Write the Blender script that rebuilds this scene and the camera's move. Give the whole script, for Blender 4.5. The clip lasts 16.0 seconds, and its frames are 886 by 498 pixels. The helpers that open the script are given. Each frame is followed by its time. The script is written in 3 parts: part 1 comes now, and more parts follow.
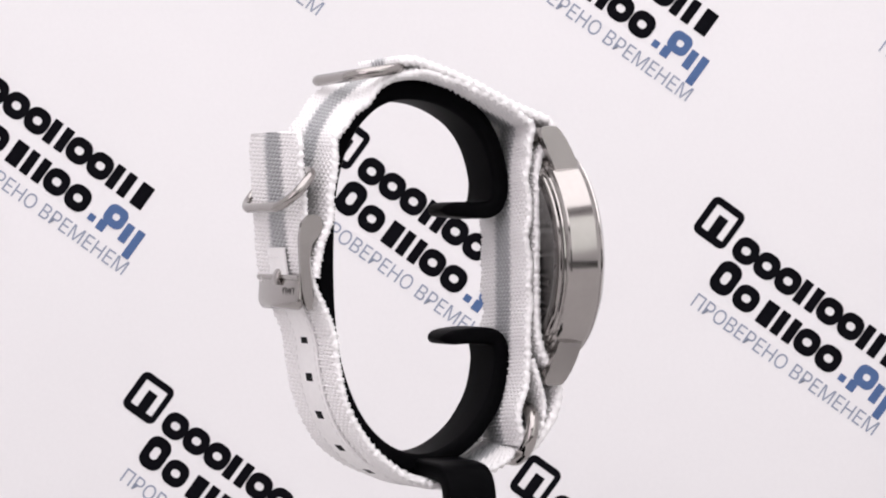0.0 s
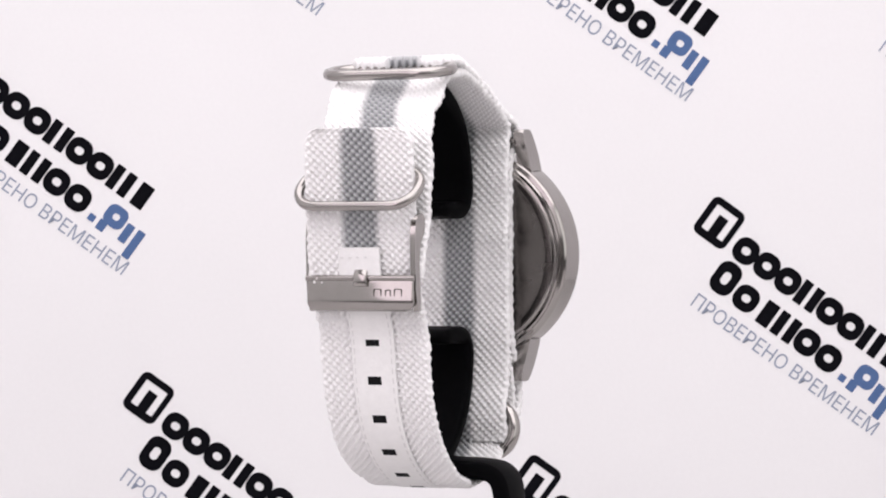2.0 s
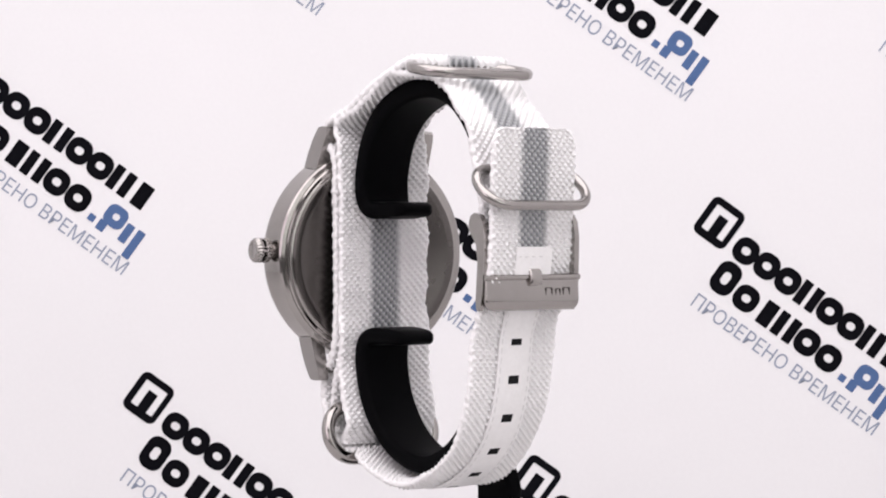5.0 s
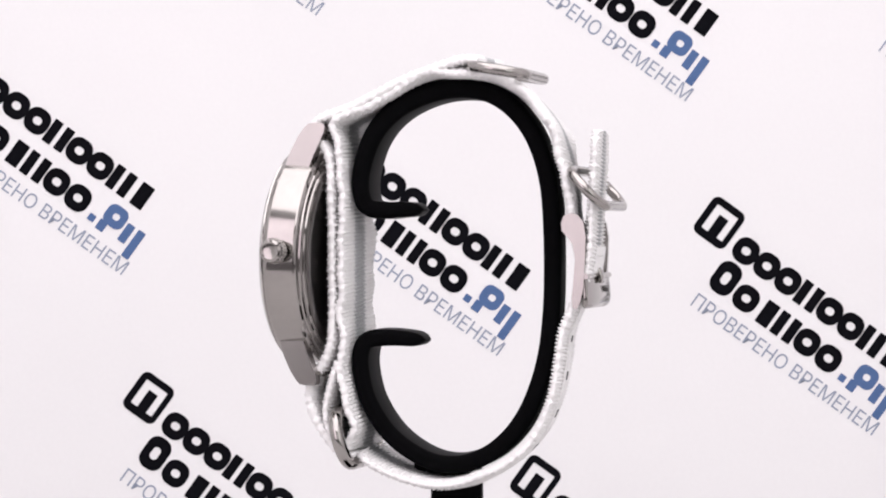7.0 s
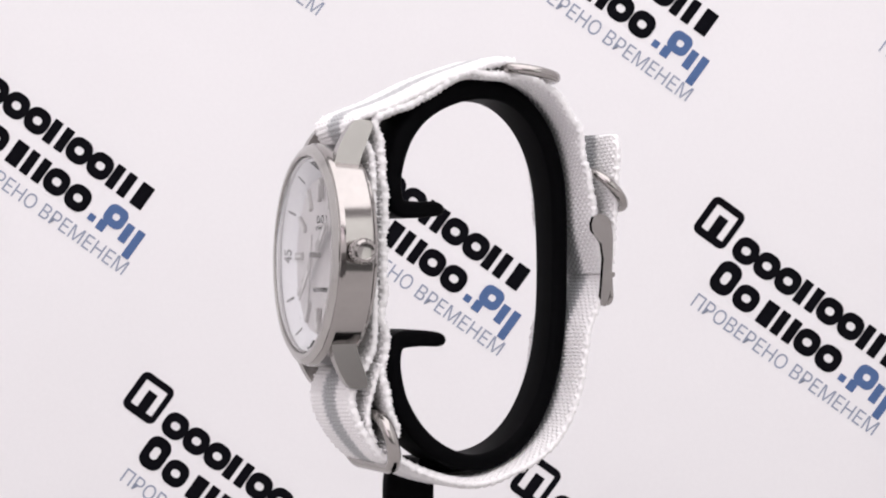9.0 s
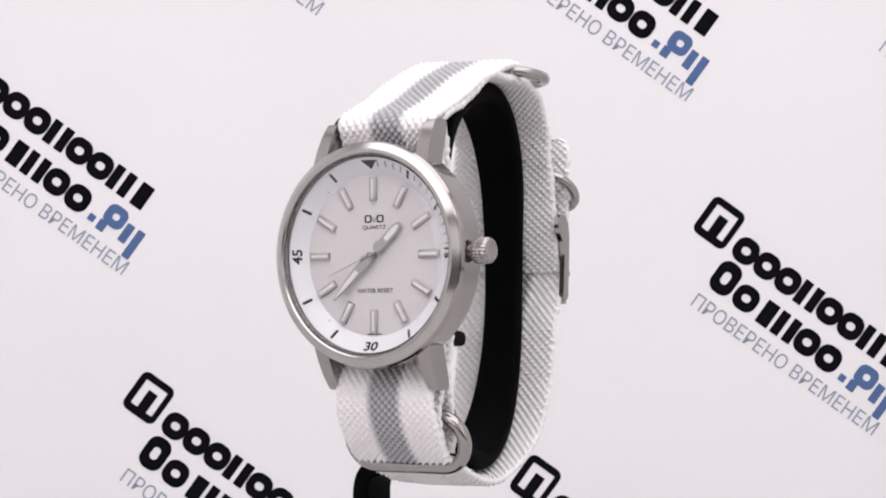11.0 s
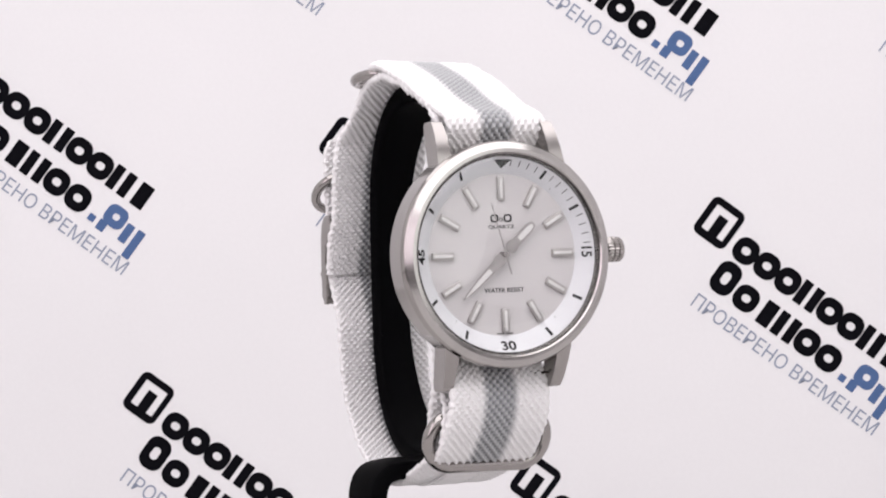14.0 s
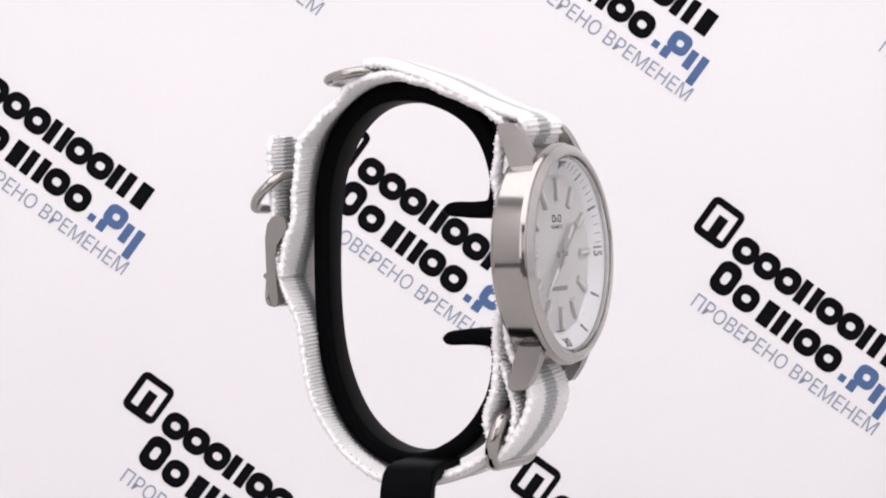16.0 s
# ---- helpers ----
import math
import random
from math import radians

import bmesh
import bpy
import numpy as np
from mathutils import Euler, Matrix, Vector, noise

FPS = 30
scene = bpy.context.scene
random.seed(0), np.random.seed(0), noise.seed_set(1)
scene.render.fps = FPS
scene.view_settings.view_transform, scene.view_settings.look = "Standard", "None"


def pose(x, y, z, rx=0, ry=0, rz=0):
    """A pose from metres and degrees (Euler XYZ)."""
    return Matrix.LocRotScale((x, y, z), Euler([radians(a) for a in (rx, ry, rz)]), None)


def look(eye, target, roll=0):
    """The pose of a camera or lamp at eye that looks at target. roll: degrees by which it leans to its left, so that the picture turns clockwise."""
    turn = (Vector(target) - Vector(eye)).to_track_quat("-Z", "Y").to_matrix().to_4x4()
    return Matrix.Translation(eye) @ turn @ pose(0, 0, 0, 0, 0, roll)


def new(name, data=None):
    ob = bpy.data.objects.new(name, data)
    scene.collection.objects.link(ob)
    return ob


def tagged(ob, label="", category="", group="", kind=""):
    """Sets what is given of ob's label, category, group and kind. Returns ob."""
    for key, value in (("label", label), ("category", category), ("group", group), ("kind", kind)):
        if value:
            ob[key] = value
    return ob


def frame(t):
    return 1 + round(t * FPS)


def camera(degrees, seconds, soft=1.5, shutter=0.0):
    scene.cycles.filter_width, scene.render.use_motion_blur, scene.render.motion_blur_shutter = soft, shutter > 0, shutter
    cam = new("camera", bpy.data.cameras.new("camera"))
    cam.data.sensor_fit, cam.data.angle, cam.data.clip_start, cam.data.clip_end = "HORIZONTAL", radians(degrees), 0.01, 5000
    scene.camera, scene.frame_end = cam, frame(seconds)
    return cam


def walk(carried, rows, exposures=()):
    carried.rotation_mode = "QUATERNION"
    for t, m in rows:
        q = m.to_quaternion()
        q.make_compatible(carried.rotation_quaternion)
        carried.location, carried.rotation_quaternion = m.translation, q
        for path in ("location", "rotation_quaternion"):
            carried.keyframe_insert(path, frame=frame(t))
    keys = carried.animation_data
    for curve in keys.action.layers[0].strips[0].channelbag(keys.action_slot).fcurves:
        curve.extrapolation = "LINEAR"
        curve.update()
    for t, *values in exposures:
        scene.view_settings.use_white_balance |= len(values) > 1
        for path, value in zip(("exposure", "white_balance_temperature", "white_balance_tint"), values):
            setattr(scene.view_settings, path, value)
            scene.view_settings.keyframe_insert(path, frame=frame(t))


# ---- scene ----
MM = 0.001

# ---------------------------------------------------------------- camera
LENS_D, TILT, ROLL = 0.450, 0.257, -0.23
EYE = Vector((0.00112, -LENS_D * math.cos(radians(TILT)), LENS_D * math.sin(radians(TILT))))
AIM = EYE + Vector((0, math.cos(radians(TILT)), -math.sin(radians(TILT))))
cam = camera(19.032, 16.0, soft=2.0)
EXPOSURES = [(0, 0.1), (0.5, 0.12), (1.5, 0.22), (2.5, 0.01), (3.5, -0.06), (4.0, 0.04), (4.2, 0.07), (6.5, 0.23), (7.0, 0.2), (8.0, 0.14),
             (8.5, 0.1), (9.0, 0.08), (11.5, 0.01), (12.0, -0.11), (12.5, -0.17), (13.2, -0.12), (14.0, 0.07), (14.5, 0.1), (16.0, 0.16)]
walk(cam, [(0, look(EYE, AIM, ROLL)), (16.0, look(EYE, AIM, ROLL))], EXPOSURES)

# turn of the display about its upright axis: seconds, degrees
TURN = [(0.0, -246.0), (0.5, -234.6), (1.0, -224.9), (1.5, -214.6), (2.0, -203.5), (2.5, -192.9), (3.0, -182.9),
        (3.5, -174.0), (4.0, -164.2), (4.2, -160.0), (5.2, -140.6), (6.5, -115.3), (7.0, -105.0), (7.5, -94.6), (8.0, -85.4),
        (8.5, -76.0), (9.0, -66.9), (9.2, -63.2), (10.2, -44.6), (11.3, -24.5), (11.5, -20.4), (12.0, -10.1), (12.5, 0.0),
        (13.0, 9.6), (13.5, 18.2), (14.0, 27.5), (14.5, 38.0), (15.0, 48.4), (15.5, 58.1), (16.0, 67.9)]

# ---------------------------------------------------------------- world and lamps
world = bpy.data.worlds.new("studio")
world.use_nodes = True
world.node_tree.nodes["Background"].inputs[0].default_value = (0.8, 0.8, 0.82, 1)
world.node_tree.nodes["Background"].inputs[1].default_value = 0.05
scene.world = world


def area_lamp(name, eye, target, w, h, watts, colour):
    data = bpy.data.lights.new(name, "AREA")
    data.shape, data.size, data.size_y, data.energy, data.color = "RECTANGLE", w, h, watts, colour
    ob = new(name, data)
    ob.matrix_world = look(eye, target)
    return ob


# no lamp is in view: added panels, the side ones tinting the banner's sides
area_lamp("unseen_panel_top", (0.0, -0.33, 0.47), (0, -0.31, 0), 0.70, 0.95, 4.5, (1.0, 0.955, 0.982))
area_lamp("unseen_panel_left", (-0.41, -0.42, 0.17), (0, -0.30, 0.10), 0.90, 0.45, 1.75, (1.0, 0.85, 0.945))
area_lamp("unseen_panel_right", (0.41, -0.42, 0.17), (0, -0.30, 0.10), 0.90, 0.45, 0.9, (0.95, 1.0, 0.945))
# added fill from behind the camera, brightening strap and steel that face it
area_lamp("fill_panel_front", (0.0, -1.0, 0.22), (0, 0, 0.12), 0.70, 0.32, 0.55, (1.0, 0.945, 0.975))


# ---------------------------------------------------------------- materials
def mat(name, colour, rough=0.5, metal=0.0, grain=0.0, grain_size=400.0, bump=0.0, bump_size=900.0, stain=0.0,
        stain_size=60.0, spec=0.5, stretch=(1, 1, 1)):
    """A surface with grain and stains at two scales, and a fine relief."""
    m = bpy.data.materials.new(name)
    m.use_nodes = True
    nt = m.node_tree
    b = nt.nodes["Principled BSDF"]
    b.inputs["Roughness"].default_value = rough
    b.inputs["Metallic"].default_value = metal
    b.inputs["Specular IOR Level"].default_value = spec
    co = nt.nodes.new("ShaderNodeTexCoord")
    mp = nt.nodes.new("ShaderNodeMapping")
    mp.inputs["Scale"].default_value = stretch
    nt.links.new(co.outputs["Object"], mp.inputs[0])
    fine, wide = nt.nodes.new("ShaderNodeTexNoise"), nt.nodes.new("ShaderNodeTexNoise")
    fine.inputs["Scale"].default_value, wide.inputs["Scale"].default_value = grain_size, stain_size
    fine.inputs["Detail"].default_value = wide.inputs["Detail"].default_value = 3.0
    for n in (fine, wide):
        nt.links.new(mp.outputs[0], n.inputs["Vector"])
    c = Vector(colour[:3])
    mixes = []
    for n, amount in ((fine, grain), (wide, stain)):
        r = nt.nodes.new("ShaderNodeMapRange")
        r.inputs["From Min"].default_value, r.inputs["From Max"].default_value = 0.3, 0.7
        r.inputs["To Min"].default_value, r.inputs["To Max"].default_value = 1.0 - amount, 1.0
        nt.links.new(n.outputs["Fac"], r.inputs["Value"])
        mixes.append(r)
    mul = nt.nodes.new("ShaderNodeMath")
    mul.operation = "MULTIPLY"
    nt.links.new(mixes[0].outputs[0], mul.inputs[0])
    nt.links.new(mixes[1].outputs[0], mul.inputs[1])
    sc = nt.nodes.new("ShaderNodeVectorMath")
    sc.operation = "SCALE"
    sc.inputs[0].default_value = c
    nt.links.new(mul.outputs[0], sc.inputs["Scale"])
    nt.links.new(sc.outputs[0], b.inputs["Base Color"])
    if metal > 0:
        rr = nt.nodes.new("ShaderNodeMapRange")
        rr.inputs["To Min"].default_value, rr.inputs["To Max"].default_value = rough * 0.8, rough * 1.5
        nt.links.new(wide.outputs["Fac"], rr.inputs["Value"])
        nt.links.new(rr.outputs[0], b.inputs["Roughness"])
    if bump:
        bn = nt.nodes.new("ShaderNodeTexNoise")
        bn.inputs["Scale"].default_value = bump_size
        nt.links.new(mp.outputs[0], bn.inputs["Vector"])
        bp = nt.nodes.new("ShaderNodeBump")
        bp.inputs["Strength"].default_value, bp.inputs["Distance"].default_value = bump, 0.0002
        nt.links.new(bn.outputs["Fac"], bp.inputs["Height"])
        nt.links.new(bp.outputs[0], b.inputs["Normal"])
    return m


def webbing():
    """White nylon webbing with a grey stripe down its middle, by the ribbon's own cross position in mm."""
    m = mat("nylon_webbing", (0.88, 0.87, 0.87), 0.3, grain=0.06, grain_size=2500, bump=0.5, bump_size=4000, spec=0.6)
    nt = m.node_tree
    b = nt.nodes["Principled BSDF"]
    white = b.inputs["Base Color"].links[0].from_socket
    at = nt.nodes.new("ShaderNodeAttribute")
    at.attribute_name = "across"
    nz = nt.nodes.new("ShaderNodeTexNoise")
    nz.inputs["Scale"].default_value = 1500
    ad = nt.nodes.new("ShaderNodeMath")
    ad.operation = "MULTIPLY_ADD"
    ad.inputs[1].default_value, ad.inputs[2].default_value = 1.2, -0.6
    nt.links.new(nz.outputs["Fac"], ad.inputs[0])
    ab = nt.nodes.new("ShaderNodeMath")
    ab.operation = "ABSOLUTE"
    nt.links.new(at.outputs["Fac"], ab.inputs[0])
    sm = nt.nodes.new("ShaderNodeMath")
    sm.operation = "ADD"
    nt.links.new(ab.outputs[0], sm.inputs[0])
    nt.links.new(ad.outputs[0], sm.inputs[1])
    rg = nt.nodes.new("ShaderNodeMapRange")
    rg.inputs["From Min"].default_value, rg.inputs["From Max"].default_value = 2.3, 3.5
    rg.inputs["To Min"].default_value, rg.inputs["To Max"].default_value = 1.0, 0.0
    nt.links.new(sm.outputs[0], rg.inputs["Value"])
    mx = nt.nodes.new("ShaderNodeMix")
    mx.data_type = "RGBA"
    # stripe grey holds painted shade: dark in the weave's gaps, pale on its bumps
    ya, shade_mix = nt.nodes.new("ShaderNodeAttribute"), nt.nodes.new("ShaderNodeMix")
    ya.attribute_name, shade_mix.data_type = "weave_shade", "RGBA"
    shade_mix.inputs["A"].default_value, shade_mix.inputs["B"].default_value = (0.12, 0.126, 0.137, 1), (0.52, 0.53, 0.54, 1)
    nt.links.new(ya.outputs["Fac"], shade_mix.inputs["Factor"])
    nt.links.new(shade_mix.outputs["Result"], mx.inputs["B"])
    nt.links.new(rg.outputs[0], mx.inputs["Factor"])
    nt.links.new(white, mx.inputs["A"])
    nt.links.new(mx.outputs["Result"], b.inputs["Base Color"])
    b.inputs["Sheen Weight"].default_value = 0.15
    return m


def glass():
    m = bpy.data.materials.new("mineral_glass")
    m.use_nodes = True
    b = m.node_tree.nodes["Principled BSDF"]
    b.inputs["Base Color"].default_value = (0.985, 0.99, 0.99, 1)
    b.inputs["Roughness"].default_value = 0.02
    b.inputs["Transmission Weight"].default_value = 1.0
    b.inputs["IOR"].default_value = 1.36
    return m


STEEL = mat("polished_steel", (0.37, 0.35, 0.337), 0.09, 1.0, grain=0.04, grain_size=900, stain=0.08, stain_size=120)
SATIN = mat("satin_steel", (0.50, 0.482, 0.468), 0.16, 1.0, grain=0.05, grain_size=1200, stain=0.06, stain_size=150)
SOFT_STEEL = mat("softly_polished_steel", (0.38, 0.36, 0.348), 0.17, 1.0, grain=0.04, grain_size=900, stain=0.08, stain_size=120)
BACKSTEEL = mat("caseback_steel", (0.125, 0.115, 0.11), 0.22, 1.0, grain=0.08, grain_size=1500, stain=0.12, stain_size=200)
WEB = webbing()
LEATHER = mat("white_leatherette", (0.84, 0.83, 0.83), 0.45, grain=0.05, grain_size=900, bump=0.25, bump_size=1800, stain=0.04)
STITCH = mat("white_thread", (0.70, 0.69, 0.69), 0.7, grain=0.1, grain_size=3000)
HOLE_SHADE = mat("hole_shade", (0.008, 0.008, 0.009), 0.8, grain=0.2, spec=0.1)
PLASTIC = mat("black_plastic", (0.003, 0.003, 0.0035), 0.45, grain=0.2, grain_size=900, bump=0.08, bump_size=1500, spec=0.012)
DIAL = mat("silver_white_dial", (0.56, 0.54, 0.54), 0.4, 0.1, grain=0.03, grain_size=3000, stain=0.02, stain_size=200)
REHAUT = mat("white_ring", (0.69, 0.695, 0.715), 0.4, grain=0.02, grain_size=2000, stain=0.02)
INK = mat("black_print", (0.006, 0.006, 0.007), 0.7, grain=0.15, grain_size=800, spec=0.1)
LUME = mat("pale_lume", (0.66, 0.65, 0.64), 0.5, grain=0.05, grain_size=2500)
MARKER = mat("frosted_steel", (0.43, 0.41, 0.40), 0.30, 0.85, grain=0.06, grain_size=2500)
POINTER = mat("hand_steel", (0.38, 0.36, 0.355), 0.35, 0.8, grain=0.05, grain_size=2500)
CRYSTAL = glass()
PAPER = mat("white_banner", (0.785, 0.778, 0.788), 0.65, grain=0.015, grain_size=900, stain=0.02, stain_size=14, bump=0.05, bump_size=1200)
PRINT_BLACK = mat("black_banner_ink", (0.004, 0.004, 0.006), 0.75, grain=0.2, grain_size=500, spec=0.04)
PRINT_BLUE = mat("blue_banner_ink", (0.085, 0.145, 0.30), 0.75, grain=0.1, grain_size=500, spec=0.1)
PRINT_PALE = mat("grey_blue_banner_ink", (0.30, 0.335, 0.42), 0.75, grain=0.1, grain_size=500, spec=0.1)
TENT = mat("white_tent_cloth", (0.80, 0.80, 0.80), 0.85, grain=0.04, grain_size=300, stain=0.05, stain_size=8)
FRONT_SLAB = mat("dark_slab", (0.022, 0.02, 0.019), 0.6, grain=0.2, grain_size=120, stain=0.2, stain_size=10)
DIM = mat("grey_wall", (0.30, 0.29, 0.285), 0.85, grain=0.05, grain_size=100, stain=0.1, stain_size=5)
ROOM = mat("grey_floor", (0.55, 0.54, 0.535), 0.85, grain=0.05, grain_size=100, stain=0.1, stain_size=5)


# ---------------------------------------------------------------- mesh helpers
def finish(name, mesh, material, parent=None, label="", sharp=35):
    mesh.materials.append(material)
    mesh.polygons.foreach_set("use_smooth", [True] * len(mesh.polygons))
    mesh.set_sharp_from_angle(angle=radians(sharp))
    ob = new(name, mesh)
    ob.parent = parent
    if label:
        ob["label"] = label
    return ob


def part(name, bm, material, parent, label="", sharp=35):
    mesh = bpy.data.meshes.new(name)
    bmesh.ops.recalc_face_normals(bm, faces=bm.faces)
    bm.to_mesh(mesh)
    bm.free()
    return finish(name, mesh, material, parent, label, sharp)


def box(bm, size, m=Matrix(), bevel=0.0, segments=2):
    made = bmesh.ops.create_cube(bm, size=1.0, matrix=m @ Matrix.Diagonal((*size, 1)))
    if bevel:
        edges = list({e for v in made["verts"] for e in v.link_edges})
        bmesh.ops.bevel(bm, geom=edges, offset=bevel, segments=segments, affect="EDGES", profile=0.5)
    return bm


def lathe(bm, profile, steps=120):
    """Turn (radius, height) pairs about the y axis; height points to -y."""
    rings = []
    for r, h in profile:
        if r < 1e-9:
            rings.append([bm.verts.new((0, -h, 0))])
        else:
            rings.append([bm.verts.new((r * math.sin(2 * math.pi * k / steps), -h, r * math.cos(2 * math.pi * k / steps))) for k in range(steps)])
    for a, b in zip(rings, rings[1:]):
        for k in range(steps):
            j = (k + 1) % steps
            q = [a[k % len(a)], a[j % len(a)], b[j % len(b)], b[k % len(b)]]
            q = [v for i, v in enumerate(q) if v not in q[:i]]
            if len(q) > 2:
                bm.faces.new(q)
    return bm


def spline(points, step, closed=False):
    """A smooth line through points, resampled at an even step."""
    p = [Vector(q) for q in points]
    n = len(p)
    dense = []
    for i in range(n if closed else n - 1):
        a, b, c, d = (p[(i + k) % n] if closed else p[min(max(i + k, 0), n - 1)] for k in (-1, 0, 1, 2))
        for s in range(24):
            t = s / 24
            dense.append(0.5 * ((2 * b) + (c - a) * t + (2 * a - 5 * b + 4 * c - d) * t * t + (3 * b - a - 3 * c + d) * t ** 3))
    dense.append(p[0].copy() if closed else p[-1].copy())
    total = sum((v - u).length for u, v in zip(dense, dense[1:]))
    count = max(3, round(total / step))
    out, run, i = [], 0.0, 0
    for k in range(count + (0 if closed else 1)):
        goal = total * k / count
        while i < len(dense) - 2 and run + (dense[i + 1] - dense[i]).length < goal:
            run += (dense[i + 1] - dense[i]).length
            i += 1
        seg = (dense[i + 1] - dense[i]).length
        out.append(dense[i].lerp(dense[i + 1], min(1.0, (goal - run) / seg if seg else 0)))
    return out


def sweep(bm, line, side, section, closed=False, grow=None):
    """Carry a closed section of (along side, along normal) pairs along a line in the plane across side."""
    rings, n = [], len(line)
    for i, p in enumerate(line):
        a, b = (line[i - 1], line[(i + 1) % n]) if closed else (line[max(i - 1, 0)], line[min(i + 1, n - 1)])
        normal = Vector(side).cross((b - a).normalized()).normalized()
        g, h = grow(i / (n - 1)) if grow else (1, 1)
        rings.append([bm.verts.new(p + Vector(side) * u * g + normal * v * h) for u, v in section])
    m = len(section)
    for i in range(n if closed else n - 1):
        a, b = rings[i], rings[(i + 1) % n]
        for k in range(m):
            bm.faces.new((a[k], a[(k + 1) % m], b[(k + 1) % m], b[k]))
    if not closed:
        bm.faces.new(rings[0][::-1]), bm.faces.new(rings[-1])
    return bm


def rounded(w, h, r, steps=5):
    """A rounded rectangle as a list of pairs."""
    out = []
    for cx, cy, a0 in ((w / 2 - r, h / 2 - r, 0), (-w / 2 + r, h / 2 - r, 90), (-w / 2 + r, -h / 2 + r, 180), (w / 2 - r, -h / 2 + r, 270)):
        for k in range(steps + 1):
            a = radians(a0 + 90 * k / steps)
            out.append((cx + r * math.cos(a), cy + r * math.sin(a)))
    return out


def prism(bm, outline, depth, m=Matrix()):
    """Extrude a flat outline in x and y by depth along z."""
    low = [bm.verts.new(m @ Vector((x, y, 0))) for x, y in outline]
    top = [bm.verts.new(m @ Vector((x, y, depth))) for x, y in outline]
    n = len(outline)
    bm.faces.new(low[::-1]), bm.faces.new(top)
    for k in range(n):
        bm.faces.new((low[k], low[(k + 1) % n], top[(k + 1) % n], top[k]))
    return bm


def ring_prism(bm, outer, inner, depth, m=Matrix()):
    """Extrude a flat ring between two outlines of equal count."""
    n = len(outer)
    loops = [[bm.verts.new(m @ Vector((x, y, z))) for x, y in o] for o in (outer, inner) for z in (0, depth)]
    ol, ot, il, it = loops
    for k in range(n):
        j = (k + 1) % n
        bm.faces.new((ol[k], ol[j], ot[j], ot[k])), bm.faces.new((il[j], il[k], it[k], it[j]))
        bm.faces.new((ot[k], ot[j], it[j], it[k])), bm.faces.new((ol[j], ol[k], il[k], il[j]))
    return bm


def lettering(bm, text, width, height, depth, m, bold=0.0):
    """Words in the built-in font, fitted to width and height, centred, standing depth proud."""
    curve = bpy.data.curves.new("words", "FONT")
    curve.body, curve.size, curve.extrude, curve.offset = text, 1.0, 0.02, bold
    ob = bpy.data.objects.new("words", curve)
    scene.collection.objects.link(ob)
    mesh = bpy.data.meshes.new_from_object(ob.evaluated_get(bpy.context.evaluated_depsgraph_get()))
    bpy.data.objects.remove(ob)
    co = np.array([v.co[:] for v in mesh.vertices])
    lo, hi = co.min(0), co.max(0)
    mid, sx, sy = (lo + hi) / 2, width / (hi[0] - lo[0]), height / (hi[1] - lo[1])
    made = [bm.verts.new(m @ Vector(((x - mid[0]) * sx, (y - mid[1]) * sy, depth if z > 0 else 0))) for x, y, z in co]
    for p in mesh.polygons:
        try:
            bm.faces.new([made[i] for i in p.vertices])
        except ValueError:
            pass
    bpy.data.meshes.remove(mesh)
    return bm


# ---------------------------------------------------------------- tent and banner
BACK_Y = 0.22


def slab(name, size, place, material, label):
    bm = box(bmesh.new(), size, Matrix.Translation(place))
    ob = part(name, bm, material, None)
    return tagged(ob, label, name.split("_")[0], kind="structure")


# tent and rear wall are out of view, added to close and tone reflections
slab("floor", (0.86, 0.48, 0.01), (0, 0.005, -0.085), ROOM, "pale grey cloth floor of a photo tent")
# unseen dark slab, added so that the polished case mirrors a dark band
slab("floor_front", (0.86, 0.80, 0.01), (0, -0.635, -0.085), FRONT_SLAB, "unseen dark slab in front of the tent, added to be mirrored in the steel")
slab("ceiling", (0.86, 1.28, 0.01), (0, -0.395, 0.50), TENT, "plain white cloth roof of a photo tent")
slab("wall_left", (0.01, 1.28, 0.58), (-0.425, -0.395, 0.21), TENT, "plain white cloth side of a photo tent")
slab("wall_right", (0.01, 1.28, 0.58), (0.425, -0.395, 0.21), TENT, "plain white cloth side of a photo tent")
slab("wall_rear", (0.84, 0.01, 0.58), (0, -1.03, 0.21), DIM, "plain grey wall behind the camera")
backdrop = slab("backdrop", (0.84, 0.01, 0.58), (0, BACK_Y + 0.005, 0.21), PAPER,
                "white printed paper banner with slanted black and blue writing")

U = 1 / 6981.0     # one unit of the banner's pattern in metres
SLANT = radians(-36.2)


def banner_spot(x, y):
    """Banner place of a point given to the right of and below the banner's view corner."""
    a, b, r = x - 784, y - 441, radians(ROLL)
    return Vector((0.00112 + (a * math.cos(r) + b * math.sin(r)) * U, BACK_Y, -0.00099 - (b * math.cos(r) - a * math.sin(r)) * U))


INK_UP = 0.00012


def shared(name, build, material):
    bm = bmesh.new()
    build(bm)
    bmesh.ops.recalc_face_normals(bm, faces=bm.faces)
    mesh = bpy.data.meshes.new(name)
    bm.to_mesh(mesh)
    bm.free()
    mesh.materials.append(material)
    return mesh


def block_ring(w, h, hw, hh, r=0.42):
    def build(bm):
        ring_prism(bm, [(x * U, y * U) for x, y in rounded(w, h, r * min(w, h), 6)],
                   [(x * U, y * U) for x, y in rounded(hw, hh, 0.49 * min(hw, hh), 6)], INK_UP, Matrix.Rotation(radians(90), 4, "X"))
    return build


